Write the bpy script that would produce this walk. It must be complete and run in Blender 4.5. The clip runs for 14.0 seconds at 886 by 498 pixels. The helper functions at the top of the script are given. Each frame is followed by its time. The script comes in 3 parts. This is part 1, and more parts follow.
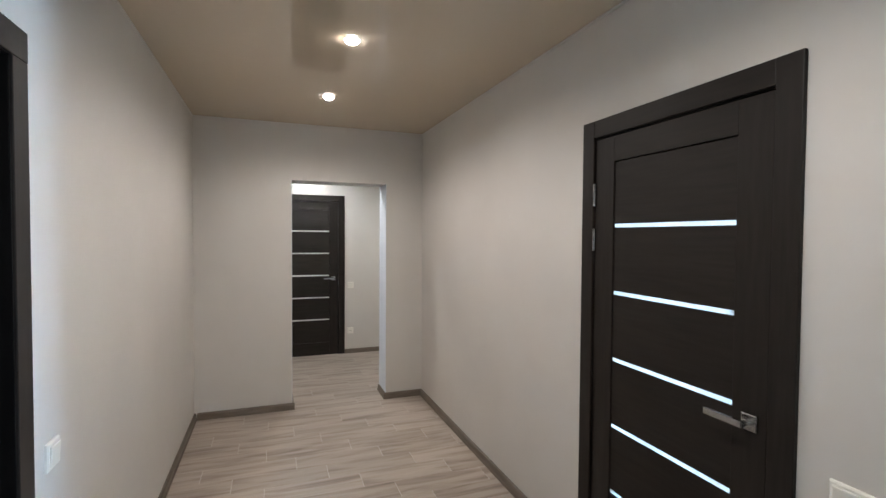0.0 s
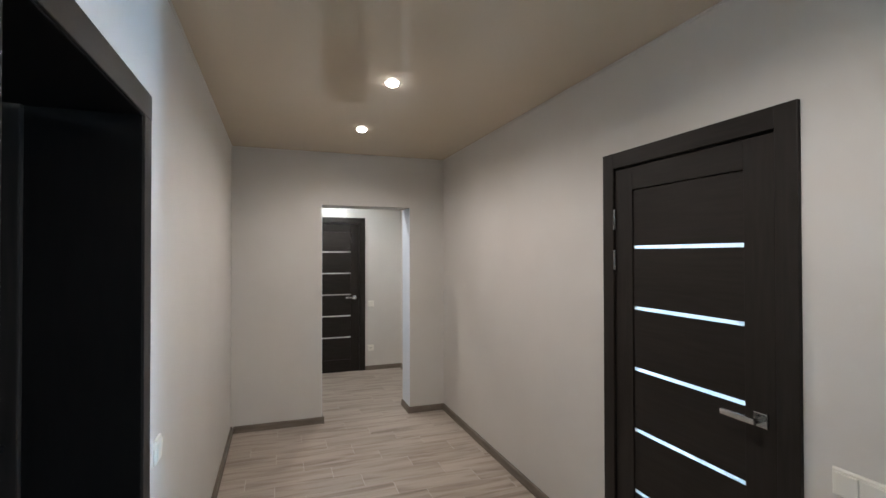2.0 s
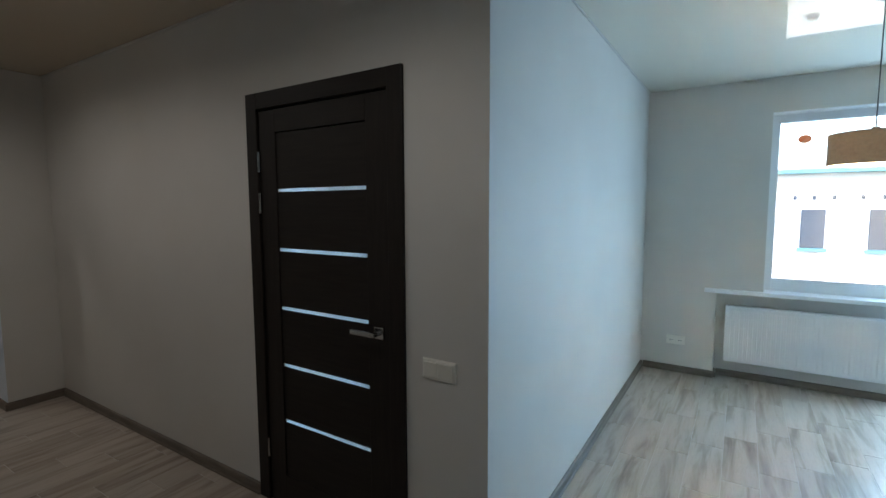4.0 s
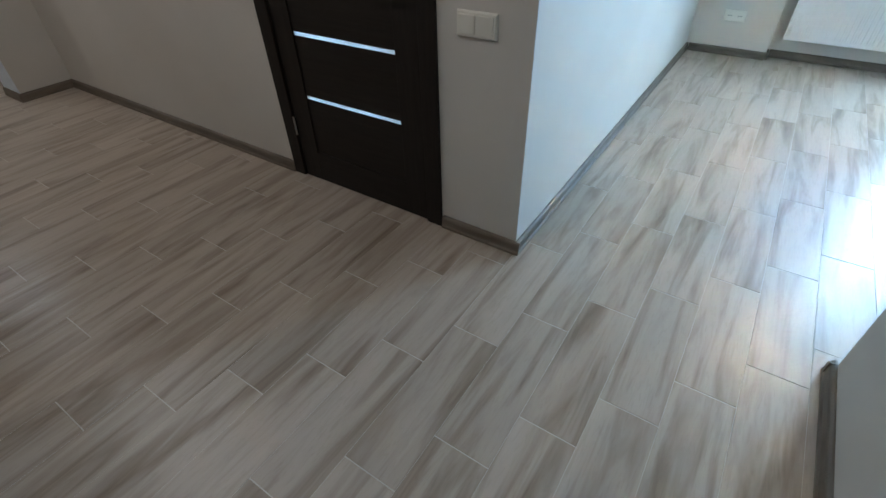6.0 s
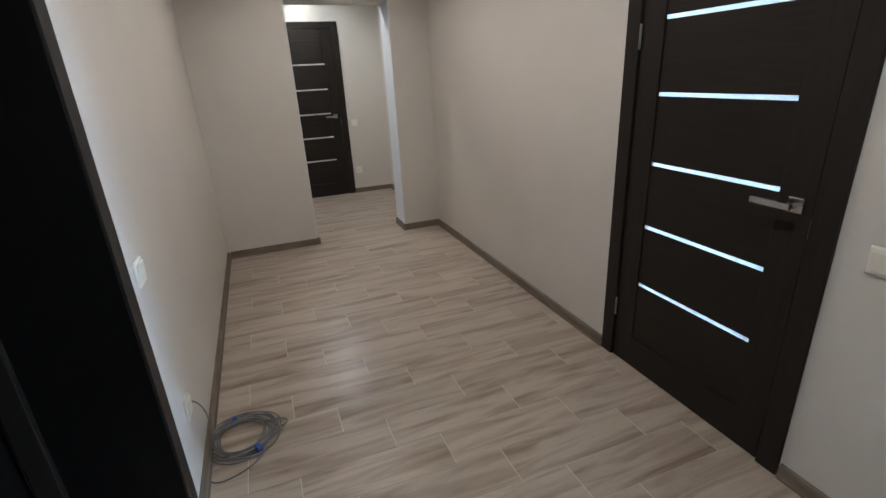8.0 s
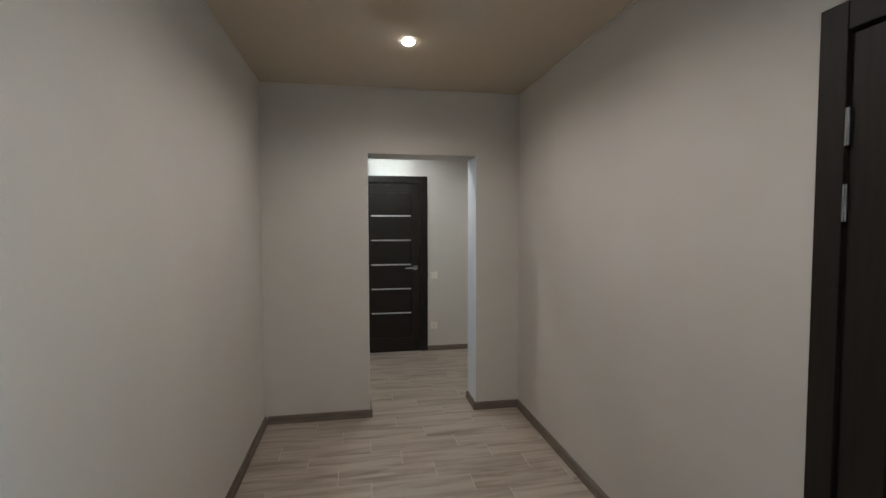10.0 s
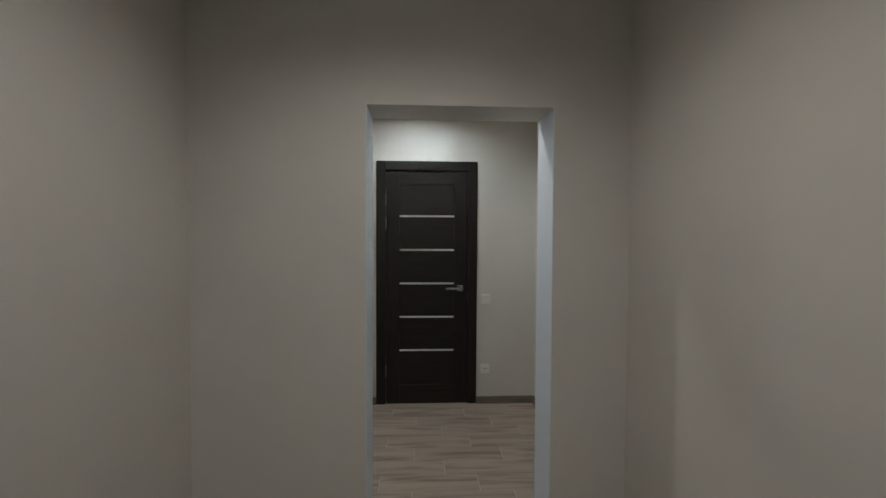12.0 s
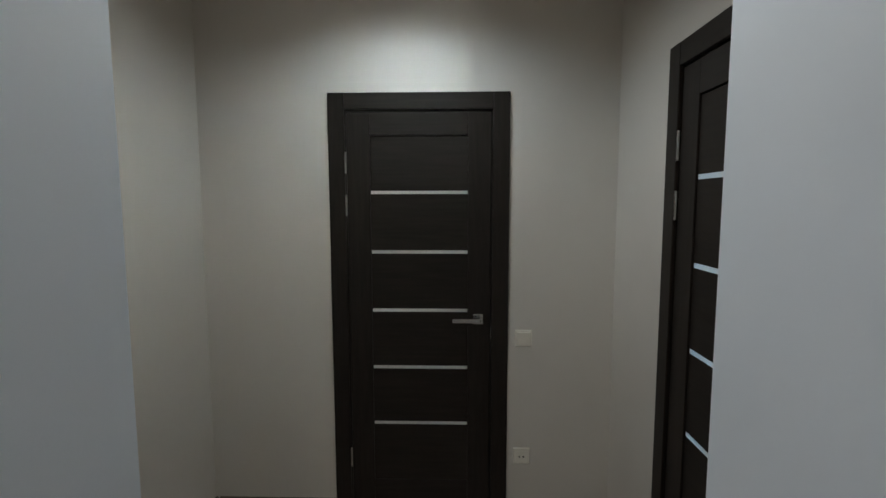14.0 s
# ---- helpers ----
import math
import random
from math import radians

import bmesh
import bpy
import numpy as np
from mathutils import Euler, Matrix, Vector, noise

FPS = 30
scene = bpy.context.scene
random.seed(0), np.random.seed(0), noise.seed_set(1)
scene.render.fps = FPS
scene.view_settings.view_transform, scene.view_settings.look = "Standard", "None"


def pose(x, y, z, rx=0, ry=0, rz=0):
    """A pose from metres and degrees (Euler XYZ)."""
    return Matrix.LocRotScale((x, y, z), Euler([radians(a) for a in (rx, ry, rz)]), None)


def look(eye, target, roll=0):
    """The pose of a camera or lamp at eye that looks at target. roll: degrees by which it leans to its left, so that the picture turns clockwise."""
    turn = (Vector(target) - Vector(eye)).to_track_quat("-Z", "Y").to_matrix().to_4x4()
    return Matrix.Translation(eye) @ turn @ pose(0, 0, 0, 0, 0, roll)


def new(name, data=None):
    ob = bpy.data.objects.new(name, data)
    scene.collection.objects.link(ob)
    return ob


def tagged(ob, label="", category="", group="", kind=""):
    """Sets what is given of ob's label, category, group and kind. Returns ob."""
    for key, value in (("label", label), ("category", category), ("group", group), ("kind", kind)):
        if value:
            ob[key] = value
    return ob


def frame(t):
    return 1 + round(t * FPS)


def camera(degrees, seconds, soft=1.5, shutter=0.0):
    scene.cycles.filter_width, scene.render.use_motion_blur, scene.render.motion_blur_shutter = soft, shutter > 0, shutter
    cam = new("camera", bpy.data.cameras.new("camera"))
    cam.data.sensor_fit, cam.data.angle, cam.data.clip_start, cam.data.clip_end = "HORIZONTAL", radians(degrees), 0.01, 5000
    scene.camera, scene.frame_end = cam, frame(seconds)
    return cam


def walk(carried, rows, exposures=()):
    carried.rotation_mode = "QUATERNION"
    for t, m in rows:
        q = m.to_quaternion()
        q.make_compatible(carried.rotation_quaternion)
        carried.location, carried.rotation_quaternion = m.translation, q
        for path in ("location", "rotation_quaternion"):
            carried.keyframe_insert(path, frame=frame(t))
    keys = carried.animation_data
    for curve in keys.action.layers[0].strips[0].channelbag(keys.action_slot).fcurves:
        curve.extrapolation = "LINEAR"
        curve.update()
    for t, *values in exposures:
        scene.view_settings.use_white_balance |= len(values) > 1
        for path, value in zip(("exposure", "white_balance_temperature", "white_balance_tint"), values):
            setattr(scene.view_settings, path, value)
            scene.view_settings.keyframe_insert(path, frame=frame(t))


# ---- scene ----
cam = camera(86.5, 14.0)
PATH = [
    (0, (-1.387, -4.397, 1.566), (-0.702, -2.519, 1.51), 0.4),
    (0.5, (-1.537, -4.427, 1.557), (-0.948, -2.517, 1.482), 0.6),
    (1, (-1.621, -4.502, 1.574), (-1.07, -2.581, 1.523), -0.3),
    (1.5, (-1.632, -4.554, 1.584), (-1.083, -2.631, 1.584), -0.5),
    (2, (-1.606, -4.57, 1.583), (-0.945, -2.682, 1.605), -0.1),
    (2.5, (-1.565, -4.592, 1.581), (-0.673, -2.803, 1.59), 0.4),
    (3, (-1.539, -4.627, 1.584), (-0.32, -3.042, 1.568), 0.6),
    (3.5, (-1.526, -4.661, 1.56), (0.011, -3.381, 1.546), 0.7),
    (4, (-1.514, -4.65, 1.534), (0.169, -3.584, 1.354), -0.2),
    (4.2, (-1.507, -4.644, 1.511), (0.196, -3.64, 1.21), -0.9),
    (6.3, (-1.461, -4.474, 1.31), (-0.288, -3.567, -0.032), -3.5),
    (6.5, (-1.481, -4.441, 1.309), (-0.377, -3.458, -0.038), -3.5),
    (7, (-1.512, -4.386, 1.317), (-0.591, -3.179, 0.015), -2.9),
    (7.5, (-1.547, -4.351, 1.364), (-0.773, -2.848, 0.296), -3.4),
    (8.1, (-1.58, -4.328, 1.47), (-0.948, -2.537, 0.842), -2.8),
    (8.5, (-1.562, -4.256, 1.494), (-0.991, -2.379, 1.102), -2.0),
    (8.7, (-1.513, -4.182, 1.494), (-0.984, -2.283, 1.156), -1.7),
    (10.8, (-1.084, -3.154, 1.487), (-0.84, -1.169, 1.462), -0.4),
    (11, (-1.017, -2.977, 1.467), (-0.815, -0.987, 1.446), -0.6),
    (11.5, (-0.993, -2.56, 1.447), (-0.884, -0.564, 1.399), 0.3),
    (12, (-0.976, -2.146, 1.477), (-0.875, -0.15, 1.407), 0.3),
    (12.5, (-0.907, -1.686, 1.485), (-0.827, 0.311, 1.4), 0.0),
    (13, (-0.857, -1.268, 1.47), (-0.836, 0.729, 1.378), -0.1),
    (13.5, (-0.784, -0.823, 1.53), (-0.779, 1.173, 1.4), -0.3),
    (14, (-0.732, -0.388, 1.561), (-0.788, 1.603, 1.369), -0.1),
]
EXPOSURES = [(0, 4.55, 6550, 12), (1.0, 4.55, 6550, 12), (2.0, 4.4, 6550, 12), (2.5, 3.9, 6560, 13), (3.0, 3.25, 6500, 11), (3.5, 2.85, 6450, 9), (4.2, 2.65, 6450, 8), (5.2, 3.1, 6450, 9), (6.3, 3.5, 6500, 10), (7.5, 3.9, 6600, 12), (8.5, 4.3, 6750, 12), (9.5, 4.0, 6650, 10), (10.8, 3.6, 6520, 9), (12.5, 3.38, 6500, 7), (14, 3.17, 6480, 7)]
walk(cam, [(t, look(eye, target, roll)) for t, eye, target, roll in PATH], EXPOSURES)

# ---- light ----
world = bpy.data.worlds.new("world")
scene.world = world
world.use_nodes = True
wn = world.node_tree
sky = wn.nodes.new("ShaderNodeTexSky")
sky.sky_type = "NISHITA"
sky.sun_disc = False
sky.sun_elevation = radians(40)
sky.sun_rotation = radians(250)
sky.air_density, sky.ozone_density = 1.0, 4.0
wn.links.new(sky.outputs["Color"], wn.nodes["Background"].inputs["Color"])
wn.nodes["Background"].inputs["Strength"].default_value = 0.15

sun = new("sun", bpy.data.lights.new("sun", "SUN"))
sun.data.energy, sun.data.angle, sun.data.color = 0.9, radians(0.5), (1.0, 0.95, 0.88)
sun.matrix_world = look((0, 0, 0), (0.72, 0.25, -0.64))


def daylight_lamp(x, y, z, w, h, watts, tint):
    """An added area lamp in place of the sky's light through a window, shining towards -x."""
    ob = new("daylight_lamp", bpy.data.lights.new("daylight_lamp", "AREA"))
    ob.data.shape, ob.data.size, ob.data.size_y = "RECTANGLE", h, w
    ob.data.energy, ob.data.color = watts, tint
    ob.matrix_world = pose(x, y, z, 0, 90, 0)
    return ob


DAY = (0.41, 0.69, 1.0)
# out of view at the balcony door, in place of the main window's sky
daylight_lamp(3.36, -5.92, 1.2, 0.38, 2.0, 12.5, DAY)
# added on the windowless back room walls, to light the doors' glass strips
daylight_lamp(3.30, -2.6, 1.35, 2.0, 2.0, 140, DAY)
daylight_lamp(3.30, 1.0, 1.35, 1.2, 2.0, 40, DAY)

HALL_CEILING = 2.55


# ---- materials ----
def material(name):
    m = bpy.data.materials.new(name)
    m.use_nodes = True
    nt = m.node_tree
    return m, nt, nt.nodes["Principled BSDF"]


def node(nt, kind, **inputs):
    n = nt.nodes.new(kind)
    for key, value in inputs.items():
        n.inputs[key.replace("_", " ")].default_value = value
    return n


def noise_of(nt, scale, detail=3.0, stretch=(1, 1, 1), coords="Object", rough=0.5):
    tc = nt.nodes.new("ShaderNodeTexCoord")
    mp = nt.nodes.new("ShaderNodeMapping")
    mp.inputs["Scale"].default_value = stretch
    nz = node(nt, "ShaderNodeTexNoise", Scale=scale, Detail=detail, Roughness=rough)
    nt.links.new(tc.outputs[coords], mp.inputs["Vector"])
    nt.links.new(mp.outputs["Vector"], nz.inputs["Vector"])
    return nz


def ramp(nt, source, stops):
    r = nt.nodes.new("ShaderNodeValToRGB")
    while len(r.color_ramp.elements) < len(stops):
        r.color_ramp.elements.new(0.5)
    for e, (p, c) in zip(r.color_ramp.elements, stops):
        e.position, e.color = p, (*c, 1)
    nt.links.new(source, r.inputs["Fac"])
    return r


def bump(nt, bsdf, source, strength, distance):
    b = node(nt, "ShaderNodeBump", Strength=strength, Distance=distance)
    nt.links.new(source, b.inputs["Height"])
    nt.links.new(b.outputs["Normal"], bsdf.inputs["Normal"])
    return b


def surface(name, a, b, scale, rough, stretch=(1, 1, 1), metal=0.0, relief=0.0, fine=60, distance=0.002, specular=0.5):
    """Two close tones mixed by noise, with fine relief."""
    m, nt, p = material(name)
    nz = noise_of(nt, scale, 4, stretch)
    r = ramp(nt, nz.outputs["Fac"], ((0.3, a), (0.7, b)))
    nt.links.new(r.outputs["Color"], p.inputs["Base Color"])
    p.inputs["Roughness"].default_value = rough
    p.inputs["Metallic"].default_value = metal
    p.inputs["Specular IOR Level"].default_value = specular
    if relief:
        f = noise_of(nt, fine, 5, stretch)
        bump(nt, p, f.outputs["Fac"], relief, distance)
    return m


WALL = surface("painted_wallpaper", (0.575, 0.545, 0.505), (0.62, 0.59, 0.55), 1.3, 0.62, relief=0.25, fine=140, distance=0.0012)
# white jamb paint, lightened and tinted blue to carry cool light in its colour
REVEAL = surface("white_paint_tinted_cool", (0.72, 0.785, 0.865), (0.75, 0.815, 0.895), 2.0, 0.5, relief=0.1)
CEILING = surface("glossy_beige_stretch_film", (0.60, 0.505, 0.385), (0.62, 0.525, 0.405), 0.6, 0.012, specular=0.55)
CEILING_WHITE = surface("glossy_white_stretch_film", (0.70, 0.65, 0.55), (0.73, 0.68, 0.58), 0.6, 0.02, specular=0.28)
BASE = surface("taupe_skirting", (0.115, 0.090, 0.068), (0.175, 0.140, 0.110), 5, 0.5, (1, 1, 8), relief=0.1)
WENGE = surface("wenge_laminate", (0.0125, 0.0095, 0.0078), (0.0195, 0.0150, 0.0122), 7, 0.48, (9, 9, 0.7), relief=0.12, fine=40, distance=0.0006, specular=0.25)
WENGE_H = surface("wenge_laminate_crosswise", (0.0125, 0.0095, 0.0078), (0.0195, 0.0150, 0.0122), 7, 0.48, (0.7, 9, 9), relief=0.12, fine=40, distance=0.0006, specular=0.25)
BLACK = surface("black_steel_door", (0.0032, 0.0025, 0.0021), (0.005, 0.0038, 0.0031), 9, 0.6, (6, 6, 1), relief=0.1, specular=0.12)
CHROME = surface("satin_chrome", (0.40, 0.40, 0.40), (0.5, 0.5, 0.5), 20, 0.24, metal=1.0)
PLASTIC = surface("ivory_plastic", (0.74, 0.71, 0.64), (0.77, 0.74, 0.67), 6, 0.3)
HOLE = surface("dark_socket_hole", (0.05, 0.05, 0.05), (0.07, 0.07, 0.07), 20, 0.5)
WHITE = surface("white_pvc", (0.80, 0.81, 0.82), (0.84, 0.85, 0.86), 3, 0.3)
ENAMEL = surface("white_radiator_enamel", (0.74, 0.75, 0.76), (0.79, 0.80, 0.81), 4, 0.3)
BRASS = surface("nickel_valve", (0.55, 0.54, 0.5), (0.65, 0.64, 0.6), 10, 0.3, metal=1.0)
CABLE = surface("grey_cable_sheath", (0.13, 0.13, 0.135), (0.22, 0.22, 0.225), 14, 0.45)
TAPE = surface("blue_tape", (0.008, 0.06, 0.36), (0.012, 0.08, 0.42), 10, 0.4)
FABRIC = surface("taupe_lamp_fabric", (0.115, 0.105, 0.092), (0.14, 0.128, 0.112), 60, 0.85, relief=0.4, fine=300)


def see_through(m, share):
    """Lets part of the light through a thin cloth or film."""
    nt = m.node_tree
    p, out = nt.nodes["Principled BSDF"], nt.nodes["Material Output"]
    t, mx = nt.nodes.new("ShaderNodeBsdfTranslucent"), nt.nodes.new("ShaderNodeMixShader")
    nt.links.new(p.inputs["Base Color"].links[0].from_socket, t.inputs["Color"])
    mx.inputs["Fac"].default_value = share
    nt.links.new(p.outputs[0], mx.inputs[1])
    nt.links.new(t.outputs[0], mx.inputs[2])
    nt.links.new(mx.outputs[0], out.inputs["Surface"])
    return m


ORANGE = surface("orange_sticker", (0.90, 0.34, 0.14), (0.95, 0.55, 0.32), 25, 0.4)
OPAL = surface("opal_lamp_diffuser", (0.86, 0.85, 0.82), (0.90, 0.89, 0.86), 4, 0.4)
see_through(OPAL, 0.85)
see_through(ORANGE, 0.6)
see_through(FABRIC, 0.27)
GROUT = surface("pale_grout", (0.55, 0.52, 0.48), (0.64, 0.61, 0.57), 30, 0.9)
FACADE = surface("pale_facade_render", (0.74, 0.72, 0.68), (0.80, 0.78, 0.74), 0.7, 0.9, relief=0.2)
FACADE_DARK = surface("dark_window_pane", (0.05, 0.06, 0.08), (0.08, 0.09, 0.11), 0.5, 0.15)
TEAL = surface("teal_metal", (0.10, 0.25, 0.28), (0.14, 0.30, 0.33), 2, 0.5)
GROUND = surface("grey_yard", (0.20, 0.20, 0.19), (0.28, 0.27, 0.25), 0.3, 0.95, relief=0.3)


def wood_tile_material():
    m, nt, p = material("wood_look_porcelain")
    tc = nt.nodes.new("ShaderNodeTexCoord")
    oi = nt.nodes.new("ShaderNodeObjectInfo")
    off = nt.nodes.new("ShaderNodeMath")
    off.operation = "MULTIPLY"
    off.inputs[1].default_value = 37.0
    comb = nt.nodes.new("ShaderNodeCombineXYZ")
    add = nt.nodes.new("ShaderNodeVectorMath")
    nt.links.new(oi.outputs["Random"], off.inputs[0])
    for i in ("X", "Y", "Z"):
        nt.links.new(off.outputs[0], comb.inputs[i])
    nt.links.new(tc.outputs["Object"], add.inputs[0])
    nt.links.new(comb.outputs[0], add.inputs[1])

    def streak(scale, stretch, detail, distortion):
        mp = nt.nodes.new("ShaderNodeMapping")
        mp.inputs["Scale"].default_value = stretch
        nz = node(nt, "ShaderNodeTexNoise", Scale=scale, Detail=detail, Roughness=0.55, Distortion=distortion)
        nt.links.new(add.outputs[0], mp.inputs["Vector"])
        nt.links.new(mp.outputs[0], nz.inputs["Vector"])
        return nz

    broad = streak(3.0, (0.5, 4.6, 1), 3, 0.6)
    grain = streak(16.0, (0.7, 5.0, 1), 6, 1.6)
    base = ramp(nt, broad.outputs["Fac"], ((0.29, (0.222, 0.172, 0.132)), (0.43, (0.350, 0.286, 0.233)), (0.53, (0.430, 0.365, 0.310)), (0.75, (0.475, 0.412, 0.355))))
    lines = ramp(nt, grain.outputs["Fac"], ((0.30, (0.66, 0.63, 0.60)), (0.50, (1, 1, 1))))
    mix = nt.nodes.new("ShaderNodeMix")
    mix.data_type, mix.blend_type = "RGBA", "MULTIPLY"
    mix.inputs["Factor"].default_value = 0.3
    nt.links.new(base.outputs["Color"], mix.inputs["A"])
    nt.links.new(lines.outputs["Color"], mix.inputs["B"])
    tone = ramp(nt, oi.outputs["Random"], ((0.0, (0.93, 0.92, 0.91)), (1.0, (1.06, 1.06, 1.06))))
    mix2 = nt.nodes.new("ShaderNodeMix")
    mix2.data_type, mix2.blend_type = "RGBA", "MULTIPLY"
    mix2.inputs["Factor"].default_value = 1.0
    nt.links.new(mix.outputs["Result"], mix2.inputs["A"])
    nt.links.new(tone.outputs["Color"], mix2.inputs["B"])
    nt.links.new(mix2.outputs["Result"], p.inputs["Base Color"])
    p.inputs["Roughness"].default_value = 0.31
    p.inputs["Specular IOR Level"].default_value = 0.45
    bump(nt, p, grain.outputs["Fac"], 0.15, 0.001)
    return m


TILE = wood_tile_material()


def frosted_material():
    m, nt, p = material("frosted_white_glass")
    p.inputs["Base Color"].default_value = (0.80, 0.82, 0.80, 1)
    p.inputs["Roughness"].default_value = 0.35
    t = nt.nodes.new("ShaderNodeBsdfTranslucent")
    t.inputs["Color"].default_value = (0.85, 0.88, 0.90, 1)
    mx = nt.nodes.new("ShaderNodeMixShader")
    mx.inputs["Fac"].default_value = 0.45
    nt.links.new(p.outputs[0], mx.inputs[1])
    nt.links.new(t.outputs[0], mx.inputs[2])
    nt.links.new(mx.outputs[0], nt.nodes["Material Output"].inputs["Surface"])
    return m


FROSTED = frosted_material()


def glass_material():
    m, nt, p = material("window_glass")
    p.inputs["Base Color"].default_value = (1, 1, 1, 1)
    p.inputs["Roughness"].default_value = 0.0
    p.inputs["IOR"].default_value = 1.45
    p.inputs["Transmission Weight"].default_value = 1.0
    return m


GLASS = glass_material()


def emitter(name, colour, strength):
    m, nt, p = material(name)
    p.inputs["Base Color"].default_value = (0.9, 0.9, 0.9, 1)
    p.inputs["Emission Color"].default_value = (*colour, 1)
    p.inputs["Emission Strength"].default_value = strength
    return m


LED = emitter("led_disc", (1.0, 0.985, 0.96), 4.0)


# ---- building helpers ----
def box(bm, x0, y0, z0, x1, y1, z1, bevel=0.0):
    """Adds a box to bm, its edges rounded by bevel."""
    made = bmesh.ops.create_cube(bm, size=1.0, matrix=Matrix.Translation(((x0 + x1) / 2, (y0 + y1) / 2, (z0 + z1) / 2)) @ Matrix.Diagonal((abs(x1 - x0), abs(y1 - y0), abs(z1 - z0), 1)))
    if bevel:
        edges = {e for v in made["verts"] for e in v.link_edges}
        bmesh.ops.bevel(bm, geom=list(edges), offset=bevel, segments=2, affect="EDGES", profile=0.6)
    return bm


def boxes(*rows, bevel=0.0):
    bm = bmesh.new()
    for r in rows:
        box(bm, *r, bevel=bevel)
    return bm


def rod(bm, a, b, r, segments=14, r2=None):
    """Adds a cylinder from a to b."""
    a, b = Vector(a), Vector(b)
    d = b - a
    m = Matrix.Translation((a + b) / 2) @ d.to_track_quat("Z", "Y").to_matrix().to_4x4()
    bmesh.ops.create_cone(bm, cap_ends=True, segments=segments, radius1=r, radius2=r if r2 is None else r2, depth=d.length, matrix=m)
    return bm


def lathe(bm, outline, segments=40, at=(0, 0, 0)):
    """Turns an outline of (radius, z) round the z axis."""
    rings = []
    for r, z in outline:
        rings.append([bm.verts.new((at[0] + r * math.cos(2 * math.pi * i / segments), at[1] + r * math.sin(2 * math.pi * i / segments), at[2] + z)) for i in range(segments)])
    for p, q in zip(rings, rings[1:]):
        for i in range(segments):
            bm.faces.new((p[i], p[(i + 1) % segments], q[(i + 1) % segments], q[i]))
    return bm


def mesh_of(name, bm, mat, smooth=False):
    me = bpy.data.meshes.new(name)
    bmesh.ops.recalc_face_normals(bm, faces=bm.faces[:])
    bm.to_mesh(me)
    bm.free()
    me.materials.append(mat)
    if smooth:
        for f in me.polygons:
            f.use_smooth = True
        me.set_sharp_from_angle(angle=radians(40))
    return me


def part(name, bm, mat, parent, label="", smooth=False):
    ob = new(name, mesh_of(name, bm, mat, smooth))
    ob.parent = parent
    return tagged(ob, label)


def thing(name, label, category, at, group="", kind=""):
    ob = new(name)
    ob.matrix_world = at
    return tagged(ob, label, category, group, kind)


def structure(name, bm, mat, label, category, smooth=False):
    return tagged(new(name, mesh_of(name, bm, mat, smooth)), label, category, "", "structure")


# ---- the structure ----
TOP = 2.75
# hall: x -2..0, y -5.03..0
structure("wall_north", boxes((-2.2, 0, -0.05, -1.217, 0.28, TOP), (-0.36, 0, -0.05, 0.03, 0.28, TOP), (-1.217, 0, 2.05, -0.36, 0.28, TOP)), WALL, "plain off-white end wall with an untrimmed doorway", "wall")
structure("wall_west", boxes((-2.45, -5.23, -0.05, -2.0, -3.717, TOP), (-2.45, -2.838, -0.05, -2.0, 0, TOP), (-2.45, -3.717, 2.094, -2.0, -2.838, TOP)), WALL, "plain off-white hall wall with a deep dark doorway", "wall")
structure("wall_east", boxes((0, -3.887, -0.05, 0.12, -3.50, TOP), (0, -2.56, -0.05, 0.12, 0, TOP), (0, -3.50, 2.052, 0.12, -2.56, TOP)), WALL, "plain off-white hall wall around a dark door", "wall")
structure("wall_south", boxes((-2.0, -5.23, -0.05, -0.03, -5.03, TOP)), WALL, "plain off-white wall closing the hall", "wall")
# living room: x 0..3.245, y -7.6..-3.9
structure("wall_living_north", boxes((0.12, -3.887, -0.05, 3.245, -3.78, TOP)), WALL, "plain off-white wall washed by blue daylight", "wall")
structure("wall_living_west", boxes((-0.23, -7.6, -0.05, -0.03, -5.23, TOP)), WALL, "plain off-white living room wall", "wall")
structure("wall_living_south", boxes((-0.23, -7.72, -0.05, 3.7, -7.6, TOP)), WALL, "plain off-white living room wall", "wall")
WX = 3.245
structure("wall_window", boxes(
    (WX, -4.831, 0.775, 3.62, -3.78, TOP), (WX, -4.49, -0.05, 3.62, -3.78, 0.775),
    (WX + 0.11, -5.80, -0.05, 3.62, -4.49, 0.775),
    (WX, -6.72, 2.289, 3.62, -4.831, TOP), (WX, -7.6, -0.05, 3.62, -6.72, TOP)), WALL, "off-white outer wall with a radiator niche under the window", "wall")
structure("beam", boxes((0.0, -5.03, 2.515, 0.59, -3.887, TOP)), WALL, "plain off-white beam over the passage to the living room", "beam")
structure("door_reveal", boxes((-1.2172, -0.001, 0.03, -1.2145, 0.281, 2.05), (-0.3625, -0.001, 0.03, -0.3598, 0.281, 2.05)), REVEAL, "smooth white painted sides of the open doorway, tinted as if in cool light", "reveal")
# far lobby: x -1.97..0.03, y 0.28..1.88
structure("wall_far", boxes((-2.1, 1.88, -0.05, -1.298, 2.0, TOP), (-0.522, 1.88, -0.05, 0.15, 2.0, TOP), (-1.298, 1.88, 2.045, -0.522, 2.0, TOP)), WALL, "plain off-white wall round the closed lobby door", "wall")
structure("wall_far_west", boxes((-2.1, 0.28, -0.05, -1.97, 1.88, TOP)), WALL, "plain off-white lobby wall", "wall")
